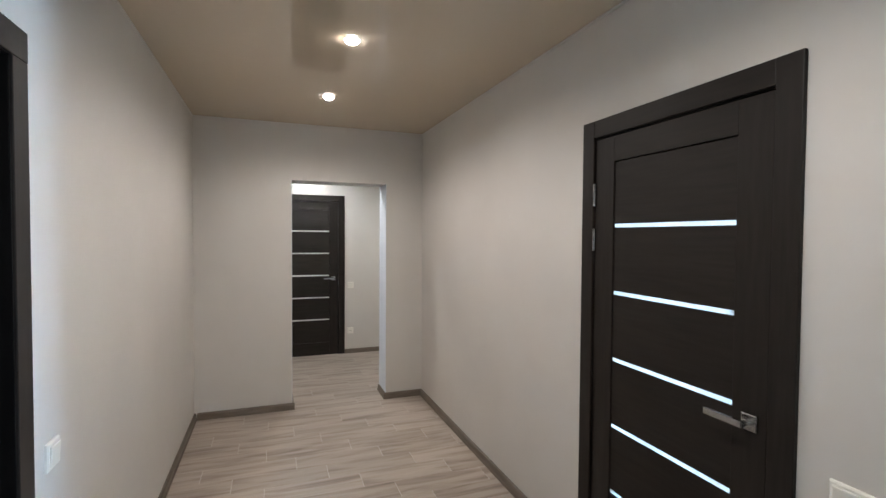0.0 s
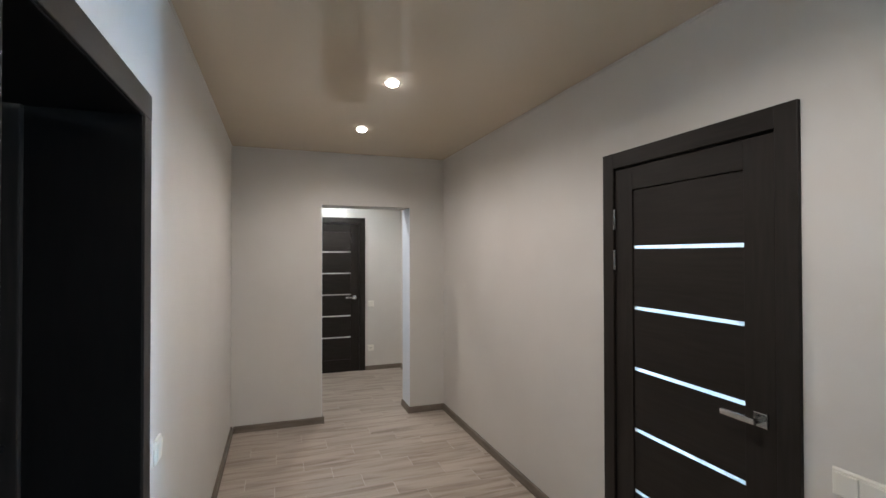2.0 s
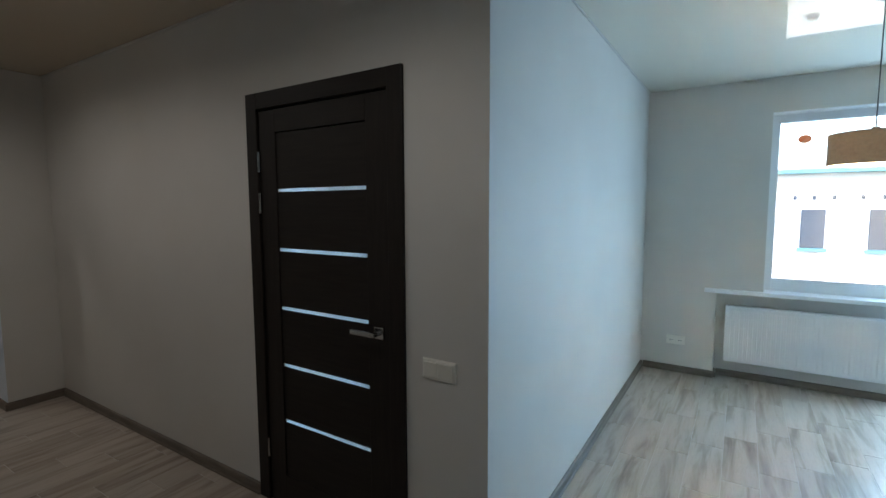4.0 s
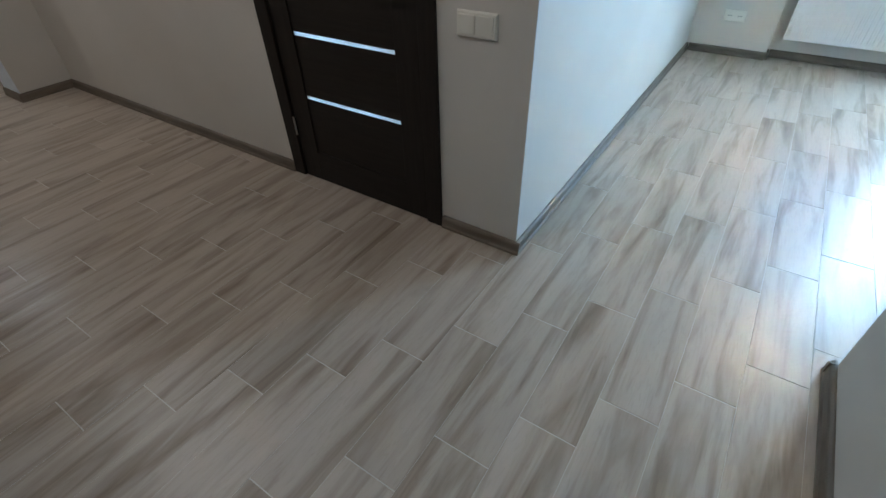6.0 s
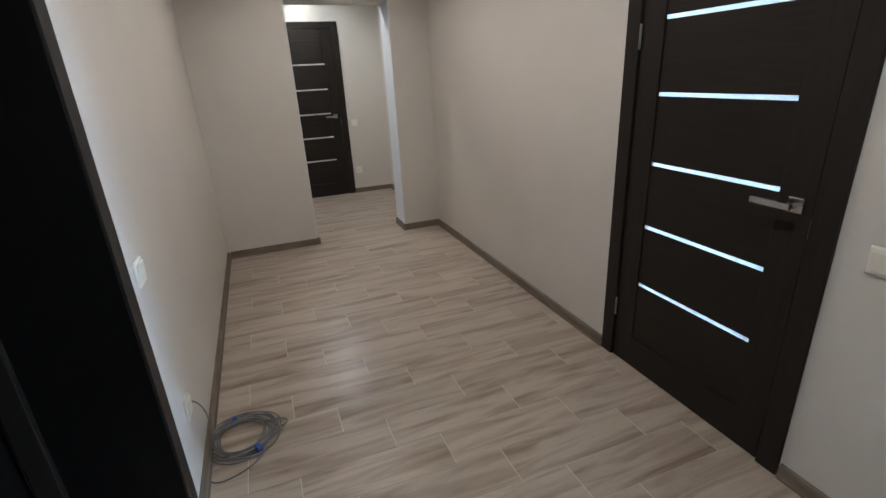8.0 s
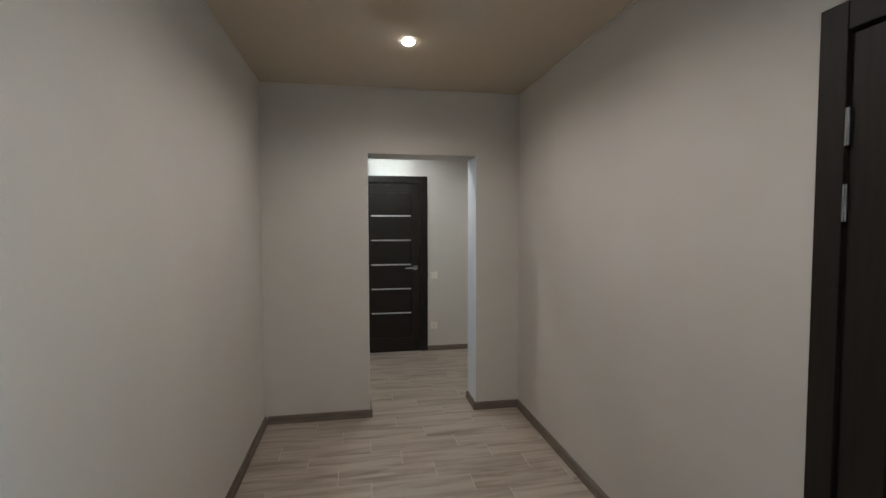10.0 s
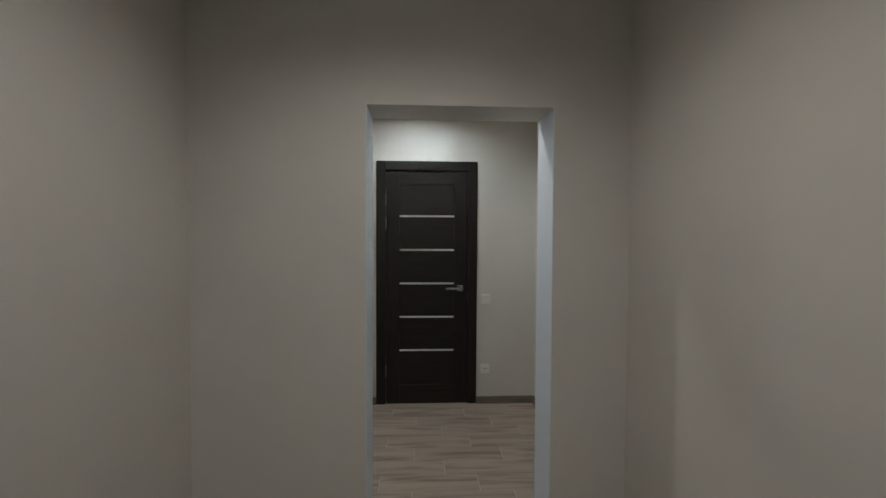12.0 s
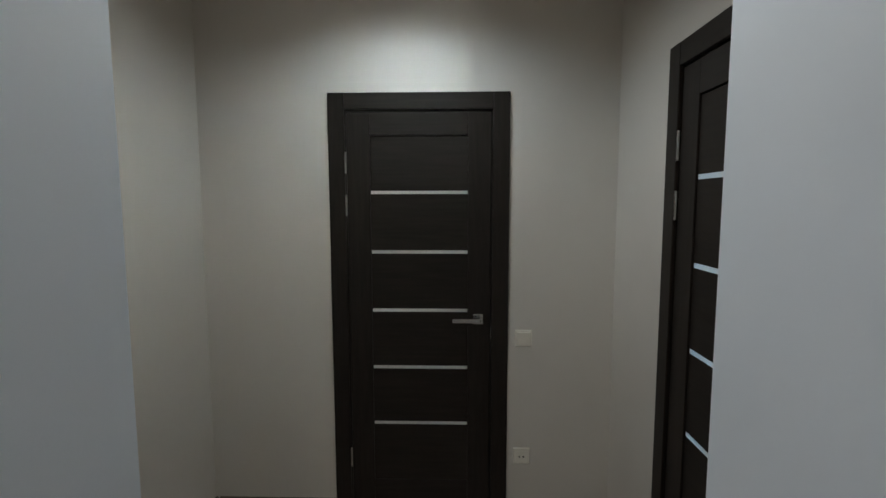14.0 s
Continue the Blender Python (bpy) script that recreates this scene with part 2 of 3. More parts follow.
structure("wall_far_east", boxes((0.03, 1.295, -0.05, 0.15, 1.88, TOP), (0.03, 0.28, -0.05, 0.15, 0.518, TOP), (0.03, 0.518, 2.06, 0.15, 1.295, TOP)), WALL, "plain off-white lobby wall with a dark door", "wall")
# rooms behind the closed doors
structure("wall_back_rooms", boxes((0.12, -0.1, -0.05, 3.3, 0.0, TOP), (3.3, -3.78, -0.05, 3.42, 2.2, TOP), (-2.3, 2.5, -0.05, 3.42, 2.62, TOP), (-2.3, 0.28, -0.05, -2.2, 2.5, TOP)), WALL, "plain walls of the rooms behind the closed doors", "wall")
structure("ceiling_hall", boxes((-2.0, -5.03, HALL_CEILING, 0.0, 0.0, TOP - 0.02)), CEILING, "glossy beige stretch ceiling of the hall", "ceiling")
structure("ceiling_lobby", boxes((-1.97, 0.28, HALL_CEILING, 0.03, 1.88, TOP - 0.02)), CEILING, "glossy beige stretch ceiling of the lobby", "ceiling")
structure("ceiling_living_room", boxes((0.59, -7.6, 2.56, WX, -3.887, TOP - 0.02), (-0.03, -7.6, 2.56, 0.59, -5.03, TOP - 0.02)), CEILING_WHITE, "glossy pale stretch ceiling reflecting the window", "ceiling")
structure("ceiling_slab", boxes((-2.5, -7.9, TOP, 3.7, 2.8, TOP + 0.2)), WALL, "plain slab above the ceilings", "ceiling")

floor = structure("floor", boxes((-2.4, -7.8, -0.2, 3.65, 2.6, -0.0015)), GROUT, "pale grouted floor laid with wood-look porcelain planks", "floor")


def ceiling_trim(z, *runs):
    """Thin pale bead where the stretch ceiling meets the walls."""
    for x0, y0, x1, y1 in runs:
        structure("trim", boxes((x0, y0, z - 0.011, x1, y1, z - 0.0005), bevel=0.003), WALL, "thin pale bead along the ceiling edge", "trim")


ceiling_trim(HALL_CEILING, (-2.0, -5.03, -1.991, 0.0), (-0.009, -3.887, 0.0, 0.0), (-1.991, -0.009, -0.009, 0.0), (-1.991, -5.03, -0.009, -5.021),
             (-1.97, 0.28, -1.961, 1.88), (0.021, 0.28, 0.03, 1.88), (-1.961, 1.871, 0.021, 1.88))
ceiling_trim(2.56, (0.59, -3.896, WX, -3.887), (WX - 0.009, -7.6, WX, -3.896))


def skirting(*runs):
    """Rounded skirting boards along walls: each run goes from a to b, with the wall on its left hand."""
    for (ax, ay), (bx, by) in runs:
        a, d = Vector((ax, ay, 0)), Vector((bx - ax, by - ay, 0))
        u, side = d.normalized(), Vector((d.y, -d.x, 0)).normalized()
        outline = ((0, 0), (0.022, 0), (0.022, 0.010), (0.0175, 0.016), (0.0165, 0.044), (0.013, 0.053), (0.006, 0.058), (0, 0.058))
        bm = bmesh.new()
        rings = [[bm.verts.new(p + side * o + Vector((0, 0, z))) for o, z in outline] for p in (a, a + d)]
        n = len(outline)
        for i in range(n):
            bm.faces.new((rings[0][i], rings[0][(i + 1) % n], rings[1][(i + 1) % n], rings[1][i]))
        bm.faces.new(rings[0])
        bm.faces.new(rings[1][::-1])
        structure("baseboard", bm, BASE, "taupe wood-look skirting board along the wall", "baseboard")


skirting(
    ((-2.0, -2.836), (-2.0, 0.0)), ((-1.978, 0.0), (-1.195, 0.0)), ((-1.217, 0.0), (-1.217, 0.28)),
    ((-0.36, 0.28), (-0.36, 0.0)), ((-0.382, 0.0), (0.0, 0.0)), ((0.0, -0.022), (0.0, -2.539)),
    ((0.0, -3.519), (0.0, -3.909)), ((0.0, -3.887), (WX, -3.887)),
    ((WX, -3.909), (WX, -4.49)), ((WX, -4.49), (WX + 0.11, -4.49)), ((WX + 0.11, -4.51), (WX + 0.11, -5.80)),
    ((-0.008, -5.03), (-2.0, -5.03)), ((-0.03, -7.6), (-0.03, -5.008)), ((-2.0, -5.008), (-2.0, -3.80)),
    ((-1.97, 0.28), (-1.97, 1.88)), ((-1.948, 1.88), (-1.34, 1.88)), ((-0.48, 1.88), (0.03, 1.88)), ((0.03, 1.858), (0.03, 1.337)),
    ((-1.217, 0.28), (-1.97, 0.28)), ((0.03, 0.28), (-0.36, 0.28)))


# ---- doors ----
def panel_door(name, label, at, width, st, reach, glass_label, top=2.08, first=1.615, pitch=0.2895):
    """A closed panel door in its casing, hinged at -x, its front towards -y; the origin is on the wall's face at the middle of its foot."""
    cas, h = 0.078, width / 2
    door = thing(name, label, "door", at, "", "structure")
    inner, lt = h - cas, top - 0.078
    part("casing", boxes((-h, -0.016, 0, -inner, 0.0, top), bevel=0.003), WENGE, door)
    part("casing", boxes((inner, -0.016, 0, h, 0.0, top), bevel=0.003), WENGE, door)
    part("casing", boxes((-inner, -0.015, lt, inner, 0.0, top), bevel=0.003), WENGE_H, door)
    part("jamb", boxes((-h + 0.012, 0.001, 0, -inner + 0.004, 0.118, lt + 0.04), (inner - 0.004, 0.001, 0, h - 0.012, 0.118, lt + 0.04), (-inner + 0.004, 0.001, lt - 0.004, inner - 0.004, 0.118, lt + 0.04), bevel=0.001), WENGE, door)
    part("door_stop", boxes((-inner, 0.038, 0, -inner + 0.024, 0.055, lt - 0.004), (inner - 0.024, 0.038, 0, inner, 0.055, lt - 0.004), (-inner + 0.024, 0.038, lt - 0.030, inner - 0.024, 0.055, lt - 0.004)), WENGE, door)
    x0, x1, z0, z1 = -inner + 0.008, inner - 0.008, 0.002, lt - 0.010
    leaf = part("leaf", boxes((x0, -0.004, z0, x0 + st, 0.036, z1), (x1 - st, -0.004, z0, x1, 0.036, z1), bevel=0.002), WENGE, door)
    part("rail", boxes((x0 + st, -0.004, z1 - 0.108, x1 - st, 0.036, z1), bevel=0.002), WENGE_H, leaf)
    part("rail", boxes((x0 + st, -0.004, z0, x1 - st, 0.036, 0.165), bevel=0.002), WENGE_H, leaf)
    strips = [first - pitch * k for k in range(5)]
    half = 0.0078
    edges = [z1 - 0.108] + [v for s in strips for v in (s + half, s - half)] + [0.165]
    for zt, zb in zip(edges[0::2], edges[1::2]):
        gap = 0.005 if zt > 1.7 else 0.0005
        part("panel", boxes((x0 + st - 0.002, 0.003, zb + 0.0005, x1 - st + 0.002, 0.030, zt - gap), (x0 + st - 0.002, 0.014, zb + 0.001, x1 - st + 0.002, 0.029, zt + 0.002 if gap > 0.001 else zt - 0.001), bevel=0.0010), WENGE_H, leaf)
    for s in strips:
        part("glass_strip", boxes((x0 + st + 0.002, 0.0035, s - half, x1 - st - 0.002, 0.0085, s + half)), FROSTED, leaf, glass_label)
    # lever handle on a square rose
    hx, hz = h - reach, 1.0
    handle = part("door_handle", boxes((hx - 0.026, -0.013, hz - 0.026, hx + 0.026, -0.0035, hz + 0.026), bevel=0.003), CHROME, leaf, "satin chrome lever handle on a square rose")
    bm = rod(bmesh.new(), (hx, -0.013, hz), (hx, -0.048, hz), 0.010)
    box(bm, hx - 0.125, -0.058, hz - 0.010, hx + 0.011, -0.046, hz + 0.011, bevel=0.003)
    part("lever", bm, CHROME, handle)
    part("keep", boxes((x1 + 0.002, -0.006, 0.90, x1 + 0.008, 0.012, 0.965), bevel=0.001), CHROME, door, "small steel latch keep")
    for z in (1.755, 1.553, 0.29):
        part("hinge", rod(bmesh.new(), (x0 - 0.004, -0.010, z - 0.05), (x0 - 0.004, -0.010, z + 0.05), 0.0075, 12), CHROME, door, "satin steel hinge knuckle", True)
    return door


GLOW = "white frosted glass strip lit from the room behind"
panel_door("door_1", "dark wenge interior door with five glowing glass strips, closed", pose(0, -3.026, 0, 0, 0, -90), 0.972, 0.114, 0.136, GLOW, 2.087)
panel_door("door_2", "dark wenge interior door with five pale glass strips, closed", pose(-0.910, 1.88, 0), 0.860, 0.110, 0.145, "white frosted glass strip", 2.08, 1.615, 0.2878)
panel_door("door_3", "dark wenge interior door beside the lobby corner, closed", pose(0.03, 0.907, 0, 0, 0, -90), 0.860, 0.110, 0.145, GLOW, 2.097, 1.644, 0.2825)


def entrance_door():
    """Deep-set dark door in the west wall, its front towards +x."""
    y0, y1, top, w = -3.705, -2.920, 2.010, 0.080
    door = thing("door_4", "black steel entrance door set deep in dark lining, closed", "door", pose(-2.0, 0, 0), "", "structure")
    part("casing", boxes((0.0, y0 - w, 0, 0.011, y0, top), bevel=0.003), WENGE, door)
    part("casing", boxes((0.0, y1, 0, 0.011, y1 + w, top), bevel=0.003), WENGE, door)
    part("casing", boxes((0.0, y0 - w, top, 0.012, y1 + w, top + w), bevel=0.003), WENGE_H, door)
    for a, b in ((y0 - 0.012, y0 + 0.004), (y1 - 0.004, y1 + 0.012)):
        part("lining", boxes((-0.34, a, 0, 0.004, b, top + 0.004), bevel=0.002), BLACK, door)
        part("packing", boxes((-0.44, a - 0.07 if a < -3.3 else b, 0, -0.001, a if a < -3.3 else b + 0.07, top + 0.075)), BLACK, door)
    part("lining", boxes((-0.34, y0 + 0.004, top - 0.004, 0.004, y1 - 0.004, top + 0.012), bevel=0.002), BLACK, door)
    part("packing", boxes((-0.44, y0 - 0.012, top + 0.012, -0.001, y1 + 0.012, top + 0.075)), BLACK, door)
    part("frame_post", boxes((-0.345, y1 - 0.028, 0, -0.285, y1 - 0.004, top - 0.004), bevel=0.004), WENGE, door, "dark brown steel frame post")
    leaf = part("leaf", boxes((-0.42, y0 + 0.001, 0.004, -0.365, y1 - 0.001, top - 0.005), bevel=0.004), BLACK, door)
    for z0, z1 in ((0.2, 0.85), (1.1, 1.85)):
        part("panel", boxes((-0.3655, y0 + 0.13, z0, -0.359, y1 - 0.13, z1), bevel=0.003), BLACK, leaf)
    hy = y1 - 0.055
    handle = part("door_handle", boxes((-0.366, hy - 0.018, 0.91, -0.354, hy + 0.018, 1.11), bevel=0.004), BLACK, leaf, "black lever handle on a long plate")
    bm = rod(bmesh.new(), (-0.356, hy, 1.06), (-0.312, hy, 1.06), 0.009)
    box(bm, -0.318, hy - 0.12, 1.05, -0.306, hy + 0.010, 1.07, bevel=0.003)
    part("lever", bm, BLACK, handle)
    part("lock_cylinder", rod(bmesh.new(), (-0.356, hy, 0.945), (-0.338, hy, 0.945), 0.011, 16), CHROME, handle, "steel lock cylinder", True)
    part("thumb_turn", boxes((-0.340, hy - 0.012, 0.936, -0.322, hy + 0.012, 0.954), bevel=0.003), CHROME, handle, "steel thumb turn")


entrance_door()


# ---- switches and sockets ----
def wall_plate(name, label, category, at, gangs, socket=False):
    """A switch or socket of 75 mm gangs, its front towards -y, its origin on the wall at its middle."""
    w, hh = 0.0725 * gangs + 0.010, 0.041
    ob = thing(name, label, category, at)
    bm = bmesh.new()
    outline = [(w / 2, 0.0), (w / 2, -0.006), (w / 2 - 0.004, -0.010)]
    rings = [[bm.verts.new((sx * r, y, sz * (r - w / 2 + hh))) for sx, sz in ((-1, -1), (1, -1), (1, 1), (-1, 1))] for r, y in outline]
    for p, q in zip(rings, rings[1:]):
        for k in range(4):
            bm.faces.new((p[k], p[(k + 1) % 4], q[(k + 1) % 4], q[k]))
    bm.faces.new(rings[-1])
    part("frame", bm, PLASTIC, ob)
    for g in range(gangs):
        cx = (g - (gangs - 1) / 2) * 0.0725
        if socket:
            cup = lathe(bmesh.new(), ((0.0285, -0.0126), (0.0280, -0.0172), (0.0225, -0.0172), (0.0205, -0.0130), (0.0001, -0.0130)), 28)
            bmesh.ops.transform(cup, matrix=pose(cx, 0, 0, -90, 0, 0) @ Matrix.Diagonal((1, 1, -1, 1)), verts=cup.verts[:])
            insert = part("insert", boxes((cx - 0.029, -0.0128, -0.029, cx + 0.029, -0.0095, 0.029), bevel=0.002), PLASTIC, ob)
            bmesh.ops.transform(cup, matrix=Matrix.Translation((0, -0.0005, 0)), verts=cup.verts[:])
            part("rim", cup, PLASTIC, insert, "", True)
            for s in (-1, 1):
                part("hole", rod(bmesh.new(), (cx + s * 0.0095, -0.0142, 0), (cx + s * 0.0095, -0.0100, 0), 0.0045, 10), HOLE, insert)
        else:
            bm = boxes((cx - 0.031, -0.0165, -0.031, cx + 0.031, -0.008, 0.031), bevel=0.003)
            for v in bm.verts:
                if v.co.z < 0 and v.co.y < -0.012:
                    v.co.y += 0.004
            part("rocker", bm, PLASTIC, ob)
    return ob


wall_plate("light_switch", "ivory double light switch beside the dark door", "switch", pose(0, -3.675, 0.893, 0, 0, -90), 2)
wall_plate("light_switch", "ivory light switch beside the entrance door", "switch", pose(-2.0, -2.715, 0.915, 0, 0, 90), 1)
wall_plate("light_switch", "ivory light switch beside the lobby door", "switch", pose(-0.402, 1.88, 0.905), 1)
wall_plate("power_socket", "ivory power socket low on the lobby wall", "socket", pose(-0.405, 1.88, 0.300), 1, True)
wall_plate("power_socket", "ivory double power socket by the living room corner", "socket", pose(WX, -4.184, 0.298, 0, 0, -90), 2, True)
outlet = wall_plate("data_outlet", "ivory wall outlet with a grey cable coming out", "socket", pose(-2.0, -2.62, 0.33, 0, 0, 90), 1)


# ---- the coil of cable ----
def tube(name, points, radius, mat, parent, label="", cyclic=False):
    """A round cable through points, as one mesh."""
    cu = bpy.data.curves.new(name, "CURVE")
    cu.dimensions, cu.bevel_depth, cu.bevel_resolution, cu.resolution_u = "3D", radius, 2, 3
    sp = cu.splines.new("NURBS")
    sp.points.add(len(points) - 1)
    for p, co in zip(sp.points, points):
        p.co = (*co, 1)
    sp.use_cyclic_u, sp.use_endpoint_u, sp.order_u = cyclic, not cyclic, 4
    tmp = bpy.data.objects.new(name, cu)
    me = bpy.data.meshes.new_from_object(tmp)
    bpy.data.objects.remove(tmp)
    bpy.data.curves.remove(cu)
    me.name = name
    me.materials.clear()
    me.materials.append(mat)
    for f in me.polygons:
        f.use_smooth = True
    ob = new(name, me)
    ob.parent = parent
    return tagged(ob, label)


def cable_coil():
    coil = thing("cable_coil", "coil of grey data cable with blue tape on the floor", "cable", pose(-1.862, -2.468, 0))
    rnd = random.Random(5)
    for k in range(12):
        r, cx, cy = 0.133 + rnd.uniform(-0.028, 0.018), rnd.uniform(-0.016, 0.014), rnd.uniform(-0.016, 0.018)
        z, ph = 0.006 + 0.0045 * (k % 6), rnd.uniform(0, 6.28)
        pts = []
        for i in range(28):
            a = 2 * math.pi * i / 28
            rr = r + 0.011 * math.sin(2 * a + ph) + 0.004 * math.sin(3 * a + 2 * ph)
            pts.append((cx + rr * math.cos(a), cy + 0.92 * rr * math.sin(a), max(0.004, z + 0.005 * math.sin(a + ph))))
        tube("loop", pts, 0.0032, CABLE, coil, "", True)
    tube("loose_end", [(0.10, -0.12, 0.02), (0.06, -0.18, 0.006), (-0.03, -0.22, 0.004), (-0.11, -0.235, 0.004), (-0.14, -0.17, 0.004), (-0.12, -0.10, 0.012)], 0.003, CABLE, coil)
    tube("loose_end", [(0.12, 0.05, 0.02), (0.16, 0.06, 0.012), (0.195, 0.05, 0.005), (0.19, 0.02, 0.004), (0.16, 0.01, 0.004)], 0.003, CABLE, coil)
    tube("lead", [(-0.15, -0.145, 0.34), (-0.125, -0.13, 0.345), (-0.10, -0.08, 0.28), (-0.10, -0.02, 0.14), (-0.135, 0.03, 0.04), (-0.10, 0.09, 0.012), (-0.03, 0.13, 0.012)], 0.003, CABLE, coil)
    for a in (105, -62):
        bm = bmesh.new()
        bmesh.ops.create_cone(bm, cap_ends=True, segments=16, radius1=0.0165, radius2=0.0165, depth=0.020, matrix=Matrix.Translation((0.138 * math.cos(radians(a)), 0.126 * math.sin(radians(a)), 0.019)) @ pose(0, 0, 0, 90, 0, a) @ Matrix.Diagonal((1.15, 0.95, 1, 1)))
        part("tape", bm, TAPE, coil, "blue tape round the cable", True)


cable_coil()


# ---- ceiling lamps ----
def downlight(x, y, z, watts, tint):
    lamp = thing("downlight", "white round recessed ceiling spotlight, switched on", "ceiling light", pose(x, y, z), "recessed spotlights")
    part("ring", lathe(bmesh.new(), ((0.044, 0.002), (0.043, -0.003), (0.040, -0.005), (0.035, -0.004), (0.033, 0.002)), 36), WHITE, lamp, "white metal ring", True)
    bm = bmesh.new()
    lathe(bm, [(0.034 * math.cos(a / 8 * math.pi / 2) + 0.0002, -0.002 - 0.020 * math.sin(a / 8 * math.pi / 2)) for a in range(9)], 32)
    part("diffuser", bm, LED, lamp, "glowing lamp face", True)
    ob = new("downlight_beam", bpy.data.lights.new("downlight_beam", "SPOT"))
    ob.data.energy, ob.data.color, ob.data.shadow_soft_size = watts, tint, 0.035
    ob.data.spot_size, ob.data.spot_blend = radians(164), 0.68
    ob.matrix_world = pose(x, y, z - 0.045)


WARM = (1.0, 0.955, 0.915)
COOL = (0.76, 0.89, 0.98)
SOFT = (0.98, 0.95, 0.90)
# the lamp at y -3.5 is unseen, added to brighten the near right wall
for y, watts in ((-0.935, 1.3), (-1.98, 1.3), (-3.5, 1.75)):
    downlight(-1.0, y, HALL_CEILING, watts, WARM)
downlight(-0.965, 1.43, HALL_CEILING, 1.75, COOL)
# unseen second lobby lamp, added to lift the lower walls and doorway sides
downlight(-0.965, 0.70, HALL_CEILING, 2.0, SOFT)


# ---- living room ----
def window_unit():
    """White plastic window with a glazed balcony door beside it, set in the outer wall."""
    win = thing("window_1", "white plastic window with a balcony door, bright day outside", "window", pose(3.38, -4.842, 0), "", "structure")

    def sash(y0, y1, z0, z1, left, right, low, high):
        """A sash with its own frame member on each side, a clear pane and a dark gasket round it."""
        ya, yb, za, zb = y0 - left, y1 + right, z0 + low, z1 - high
        f = part("window_frame", boxes((0, y0, z0, 0.06, ya, z1), (0, yb, z0, 0.06, y1, z1), (0, ya, z0, 0.06, yb, za), (0, ya, zb, 0.06, yb, z1), bevel=0.004), WHITE, win)
        pane = part("pane", boxes((0.028, ya, za, 0.034, yb, zb)), GLASS, f, "clear glass pane")
        pane.visible_shadow = False
        g = 0.004
        part("gasket", boxes((0.022, ya, za, 0.027, ya - g, zb), (0.022, yb + g, za, 0.027, yb, zb), (0.022, ya - g, za, 0.027, yb + g, za + g), (0.022, ya - g, zb - g, 0.027, yb + g, zb)), HOLE, f, "dark rubber gasket")
        return f

    sash(0.006, -0.935, 0.806, 2.286, 0.052, 0.075, 0.100, 0.066)
    f = sash(-0.935, -1.88, 0.02, 2.286, 0.095, 0.095, 0.095, 0.095)
    part("reveal", boxes((-0.131, 0.004, 0.808, 0.0, 0.011, 2.289), bevel=0.001), WHITE, win, "white plastic reveal")
    part("reveal", boxes((-0.131, 0.004, 2.282, 0.0, -1.876, 2.289), bevel=0.001), WHITE, win, "white plastic reveal")
    part("door_handle", boxes((-0.045, -0.993, 1.02, -0.03, -0.973, 1.16), (-0.035, -0.990, 1.08, 0.0, -0.976, 1.10), bevel=0.003), WHITE, f)
    part("window_sill", boxes((-0.185, 0.442, 0.772, 0.0, -0.95, 0.806), bevel=0.006), WHITE, win, "white plastic window sill")


window_unit()
sticker = thing("sticker", "orange oval sticker on the window pane", "sticker", pose(3.402, -5.06, 2.075))
bm = bmesh.new()
bmesh.ops.create_uvsphere(bm, u_segments=20, v_segments=10, radius=1, matrix=Matrix.Diagonal((0.004, 0.046, 0.034, 1)))
part("film", bm, ORANGE, sticker, "", True)


def radiator():
    rad = thing("radiator", "white ribbed panel radiator in the niche under the window", "radiator", pose(3.25, -5.145, 0))
    h0, h1, w = 0.165, 0.65, 0.58
    bm = boxes((-0.002, -w, h0, 0.075, w, h1), bevel=0.006)
    part("body", bm, ENAMEL, rad)
    n = 34
    for k in range(n):
        y = -w + 0.035 + (2 * w - 0.07) * k / (n - 1)
        part("rib", boxes((-0.008, y - 0.009, h0 + 0.03, -0.0005, y + 0.009, h1 - 0.03), bevel=0.0035), ENAMEL, rad)
    part("grille", boxes((0.004, -w + 0.004, h1 - 0.002, 0.069, w - 0.004, h1 + 0.008), bevel=0.002), ENAMEL, rad)
    for z in (0.21, 0.61):
        bm = rod(bmesh.new(), (0.037, -w, z), (0.037, -w - 0.05, z), 0.011)
        rod(bm, (0.037, -w - 0.045, z), (0.105, -w - 0.045, z), 0.010)
        part("valve", bm, BRASS, rad, "nickel radiator valve", True)
    bm = rod(bmesh.new(), (0.037, -w - 0.05, 0.61), (0.0, -w - 0.085, 0.61), 0.017, 16, 0.02)
    part("thermostat", bm, WHITE, rad, "white thermostat knob", True)
    for y in (-0.45, 0.45):
        part("bracket", boxes((0.07, y - 0.015, 0.2, 0.106, y + 0.015, 0.63)), ENAMEL, rad)


radiator()


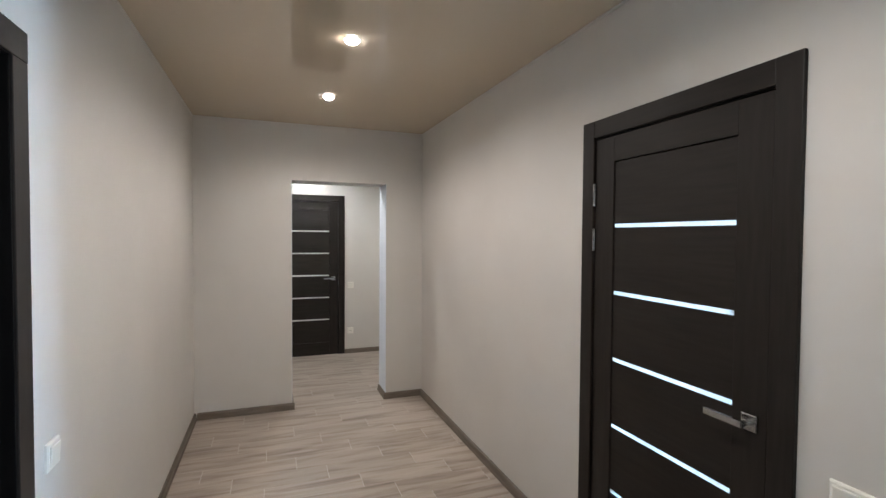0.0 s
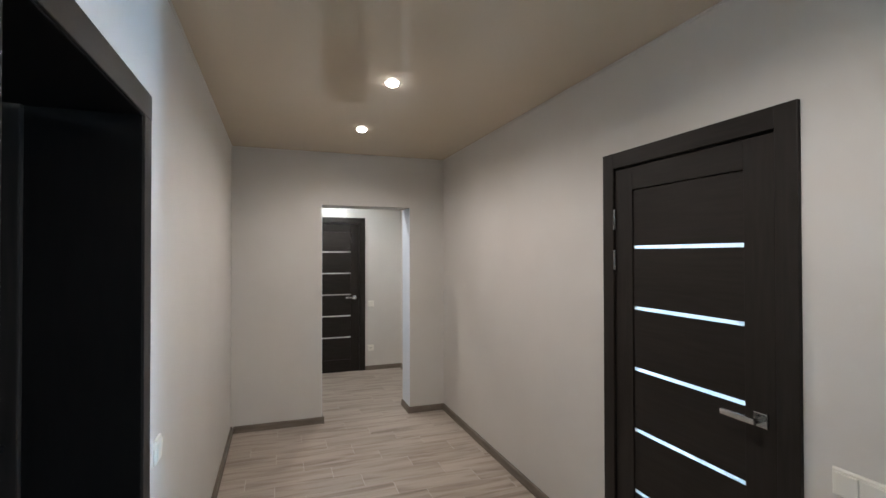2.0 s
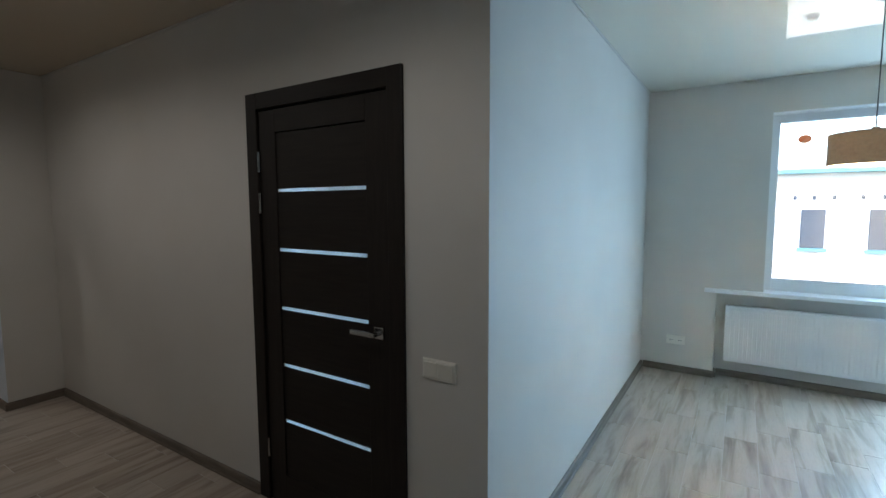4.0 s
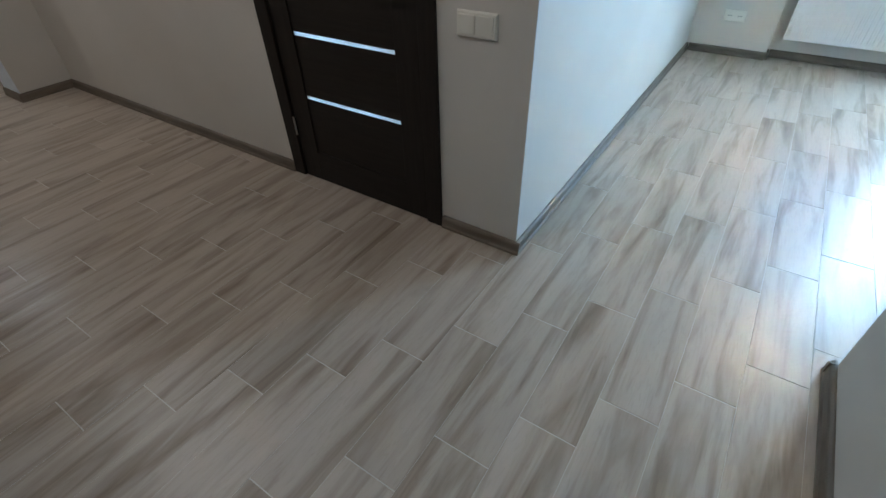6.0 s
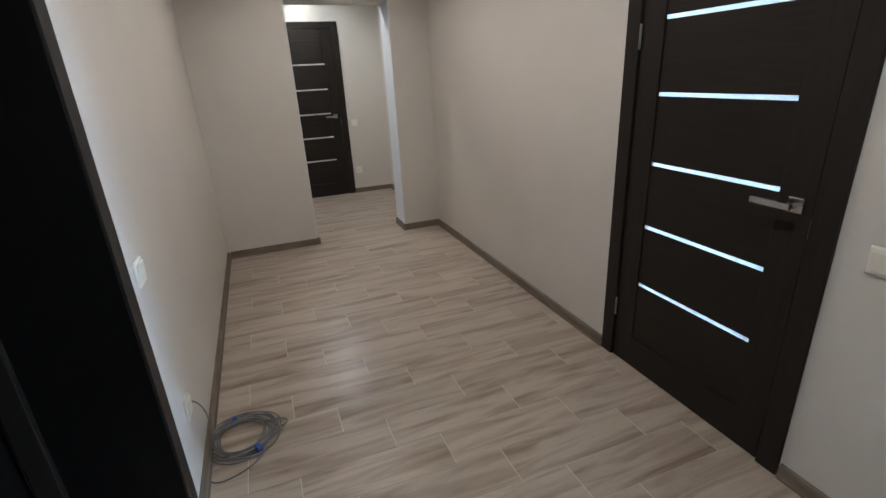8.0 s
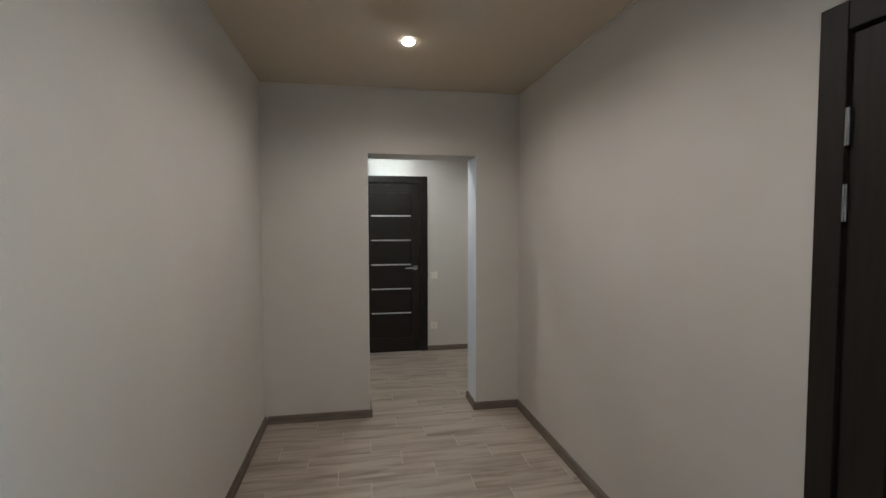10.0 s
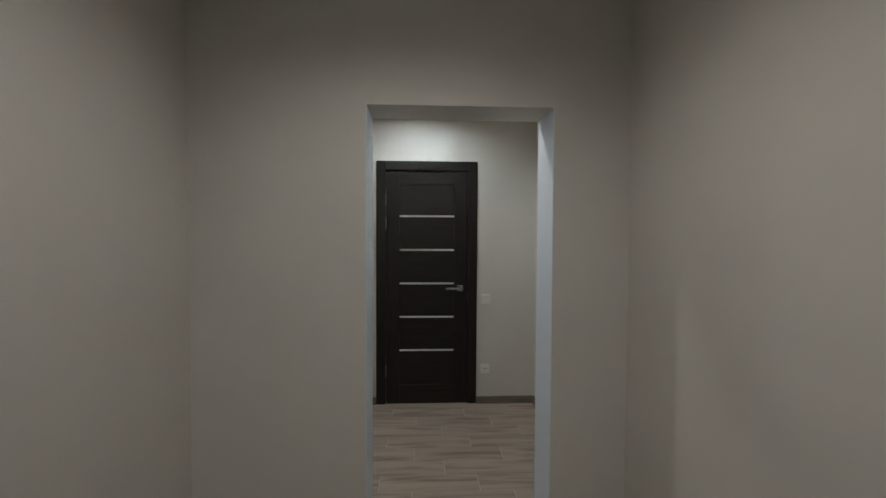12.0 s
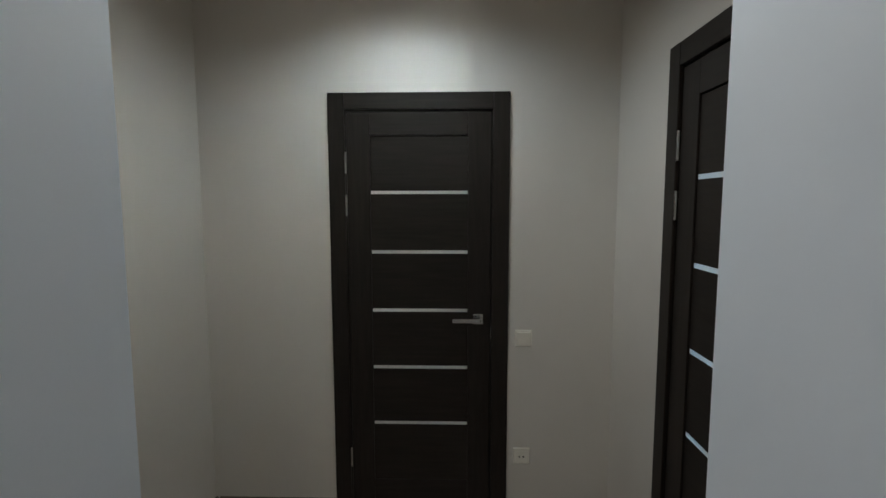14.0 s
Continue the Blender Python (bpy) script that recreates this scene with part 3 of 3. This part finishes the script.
def pendant():
    lamp = thing("pendant_lamp", "taupe fabric drum pendant lamp on a thin cable, switched on", "lamp", pose(1.66, -5.195, 0))
    r = 0.185
    part("shade", lathe(bmesh.new(), ((r, 1.735), (r, 1.893), (r - 0.003, 1.893), (r - 0.003, 1.735), (r, 1.735)), 56), FABRIC, lamp, "taupe fabric drum shade", True)
    bm = lathe(bmesh.new(), ((r - 0.005, 1.737), (r - 0.005, 1.741), (0.001, 1.741), (0.001, 1.737), (r - 0.005, 1.737)), 40)
    part("diffuser", bm, OPAL, lamp, "white diffuser disc")
    # unseen ring, added to hold back the bulb's upward light
    bm = lathe(bmesh.new(), ((r - 0.005, 1.884), (r - 0.005, 1.888), (0.021, 1.888), (0.021, 1.884), (r - 0.005, 1.884)), 40)
    part("added_top_ring", bm, FROSTED, lamp, "white ring added to dim the bulb's light on the ceiling")
    part("cable", rod(bmesh.new(), (0, 0, 1.738), (0, 0, 2.55), 0.003, 8), HOLE, lamp)
    part("ceiling_cup", lathe(bmesh.new(), ((0.05, 2.56), (0.05, 2.545), (0.02, 2.53), (0.001, 2.53)), 28), CHROME, lamp, "", True)
    for k in range(3):
        a = 2.094 * k + 0.4
        part("spoke", rod(bmesh.new(), (0, 0, 1.875), ((r - 0.004) * math.cos(a), (r - 0.004) * math.sin(a), 1.875), 0.002, 6), CHROME, lamp)

    part("bulb_holder", lathe(bmesh.new(), ((0.006, 1.925), (0.018, 1.92), (0.020, 1.875), (0.014, 1.870), (0.001, 1.870)), 20), HOLE, lamp, "", True)
    ob = new("pendant_bulb", bpy.data.lights.new("pendant_bulb", "POINT"))
    ob.data.energy, ob.data.color, ob.data.shadow_soft_size = 30.0, (1.0, 0.77, 0.50), 0.03
    ob.matrix_world = pose(1.66, -5.195, 1.825)


pendant()


# ---- outside ----
structure("ground", boxes((3.7, -900, -3.4, 900, 900, -3.2)), GROUND, "grey yard below the windows", "ground")


def neighbour_house():
    house = thing("house", "pale rendered house with dark windows across the yard", "house", pose(15.0, -4.0, -3.2))
    part("wall", boxes((0, -22, 0, 8, 14, 5.6)), FACADE, house)
    part("roof", boxes((-0.35, -22.4, 5.6, 8.4, 14.4, 5.72)), TEAL, house, "teal metal roof edge")
    part("plinth", boxes((-0.08, -22, 0, 0.0, 14, 2.9)), FACADE, house)
    for k in range(-11, 9):
        y = -2.32 + 1.45 * k
        w = part("window", boxes((-0.03, y - 0.27, 3.55, 0.02, y + 0.27, 4.62), bevel=0.01), FACADE_DARK, house, "dark house window")
        part("sill", boxes((-0.12, y - 0.33, 3.46, 0.0, y + 0.33, 3.545)), TEAL, w)
        for d in (-0.43, 0.0, 0.43):
            part("vent", boxes((-0.02, y + d - 0.04, 4.88, 0.02, y + d + 0.04, 5.0)), FACADE_DARK, house)


neighbour_house()


# ---- floor planks ----
PITCH, LENGTH, STEP = 0.1825, 0.586, 0.1925
tile_meshes = []
for k in range(3):
    bm = bmesh.new()
    box(bm, -LENGTH / 2 + 0.0017, -PITCH / 2 + 0.0006, -0.008, LENGTH / 2 - 0.0017, PITCH / 2 - 0.0006, 0.0)
    top_edges = [e for e in bm.edges if all(v.co.z > -0.001 for v in e.verts)]
    bmesh.ops.bevel(bm, geom=top_edges, offset=0.0007, segments=1, affect="EDGES")
    tile_meshes.append(mesh_of("tile", bm, TILE))


def plank_area(x, y):
    """The part of a plank centred there that lies on a floor, as x0, x1, y0, y1; None where there is no floor."""
    hx, hy = LENGTH / 2, PITCH / 2
    found = []
    for x0, x1, y0, y1 in ((-2.005, 0.005, -5.035, 0.005), (-2.35, -2.0, -3.705, -2.85), (-1.217, -0.36, 0, 0.28), (-1.975, 0.035, 0.275, 1.885), (0.0, 3.36, -7.6, -3.882)):
        a, b, c, d = max(x0, x - hx), min(x1, x + hx), max(y0, y - hy), min(y1, y + hy)
        if b - a > 0.012 and d - c > 0.012:
            found.append((a, b, c, d))
    if not found:
        return None
    return min(f[0] for f in found), max(f[1] for f in found), min(f[2] for f in found), max(f[3] for f in found)


rnd = random.Random(11)
rest = bmesh.new()
for r in range(-28, 26):
    yc = -3.158 - PITCH * (r + 0.5)
    shift = (-1.851 + STEP * r) % LENGTH
    for c in range(-6, 8):
        xc = shift + LENGTH * (c + 0.5)
        area = plank_area(xc, yc)
        if area is None:
            continue
        x0, x1, y0, y1 = area
        whole = x1 - x0 > LENGTH - 0.001 and y1 - y0 > PITCH - 0.001
        gx0, gx1, gy0, gy1 = x0 + 0.0017, x1 - 0.0017, y0 + 0.0006, y1 - 0.0006
        if yc <= -6.1:
            box(rest, gx0, gy0, -0.008, gx1, gy1, -0.0003)
            continue
        if whole:
            ob = new("tile", tile_meshes[rnd.randrange(3)])
            ob.matrix_world = pose(xc, yc, rnd.uniform(-0.0006, 0.0), rnd.uniform(-0.08, 0.08), rnd.uniform(-0.03, 0.03), rnd.choice((0, 180)))
        else:
            bm = box(bmesh.new(), gx0 - xc, gy0 - yc, -0.008, gx1 - xc, gy1 - yc, 0.0)
            ob = new("tile", mesh_of("tile", bm, TILE))
            ob.matrix_world = pose(xc, yc, rnd.uniform(-0.0006, 0.0))
        ob.parent = floor
tagged(part("tile_field", rest, TILE, floor), kind="stuff")
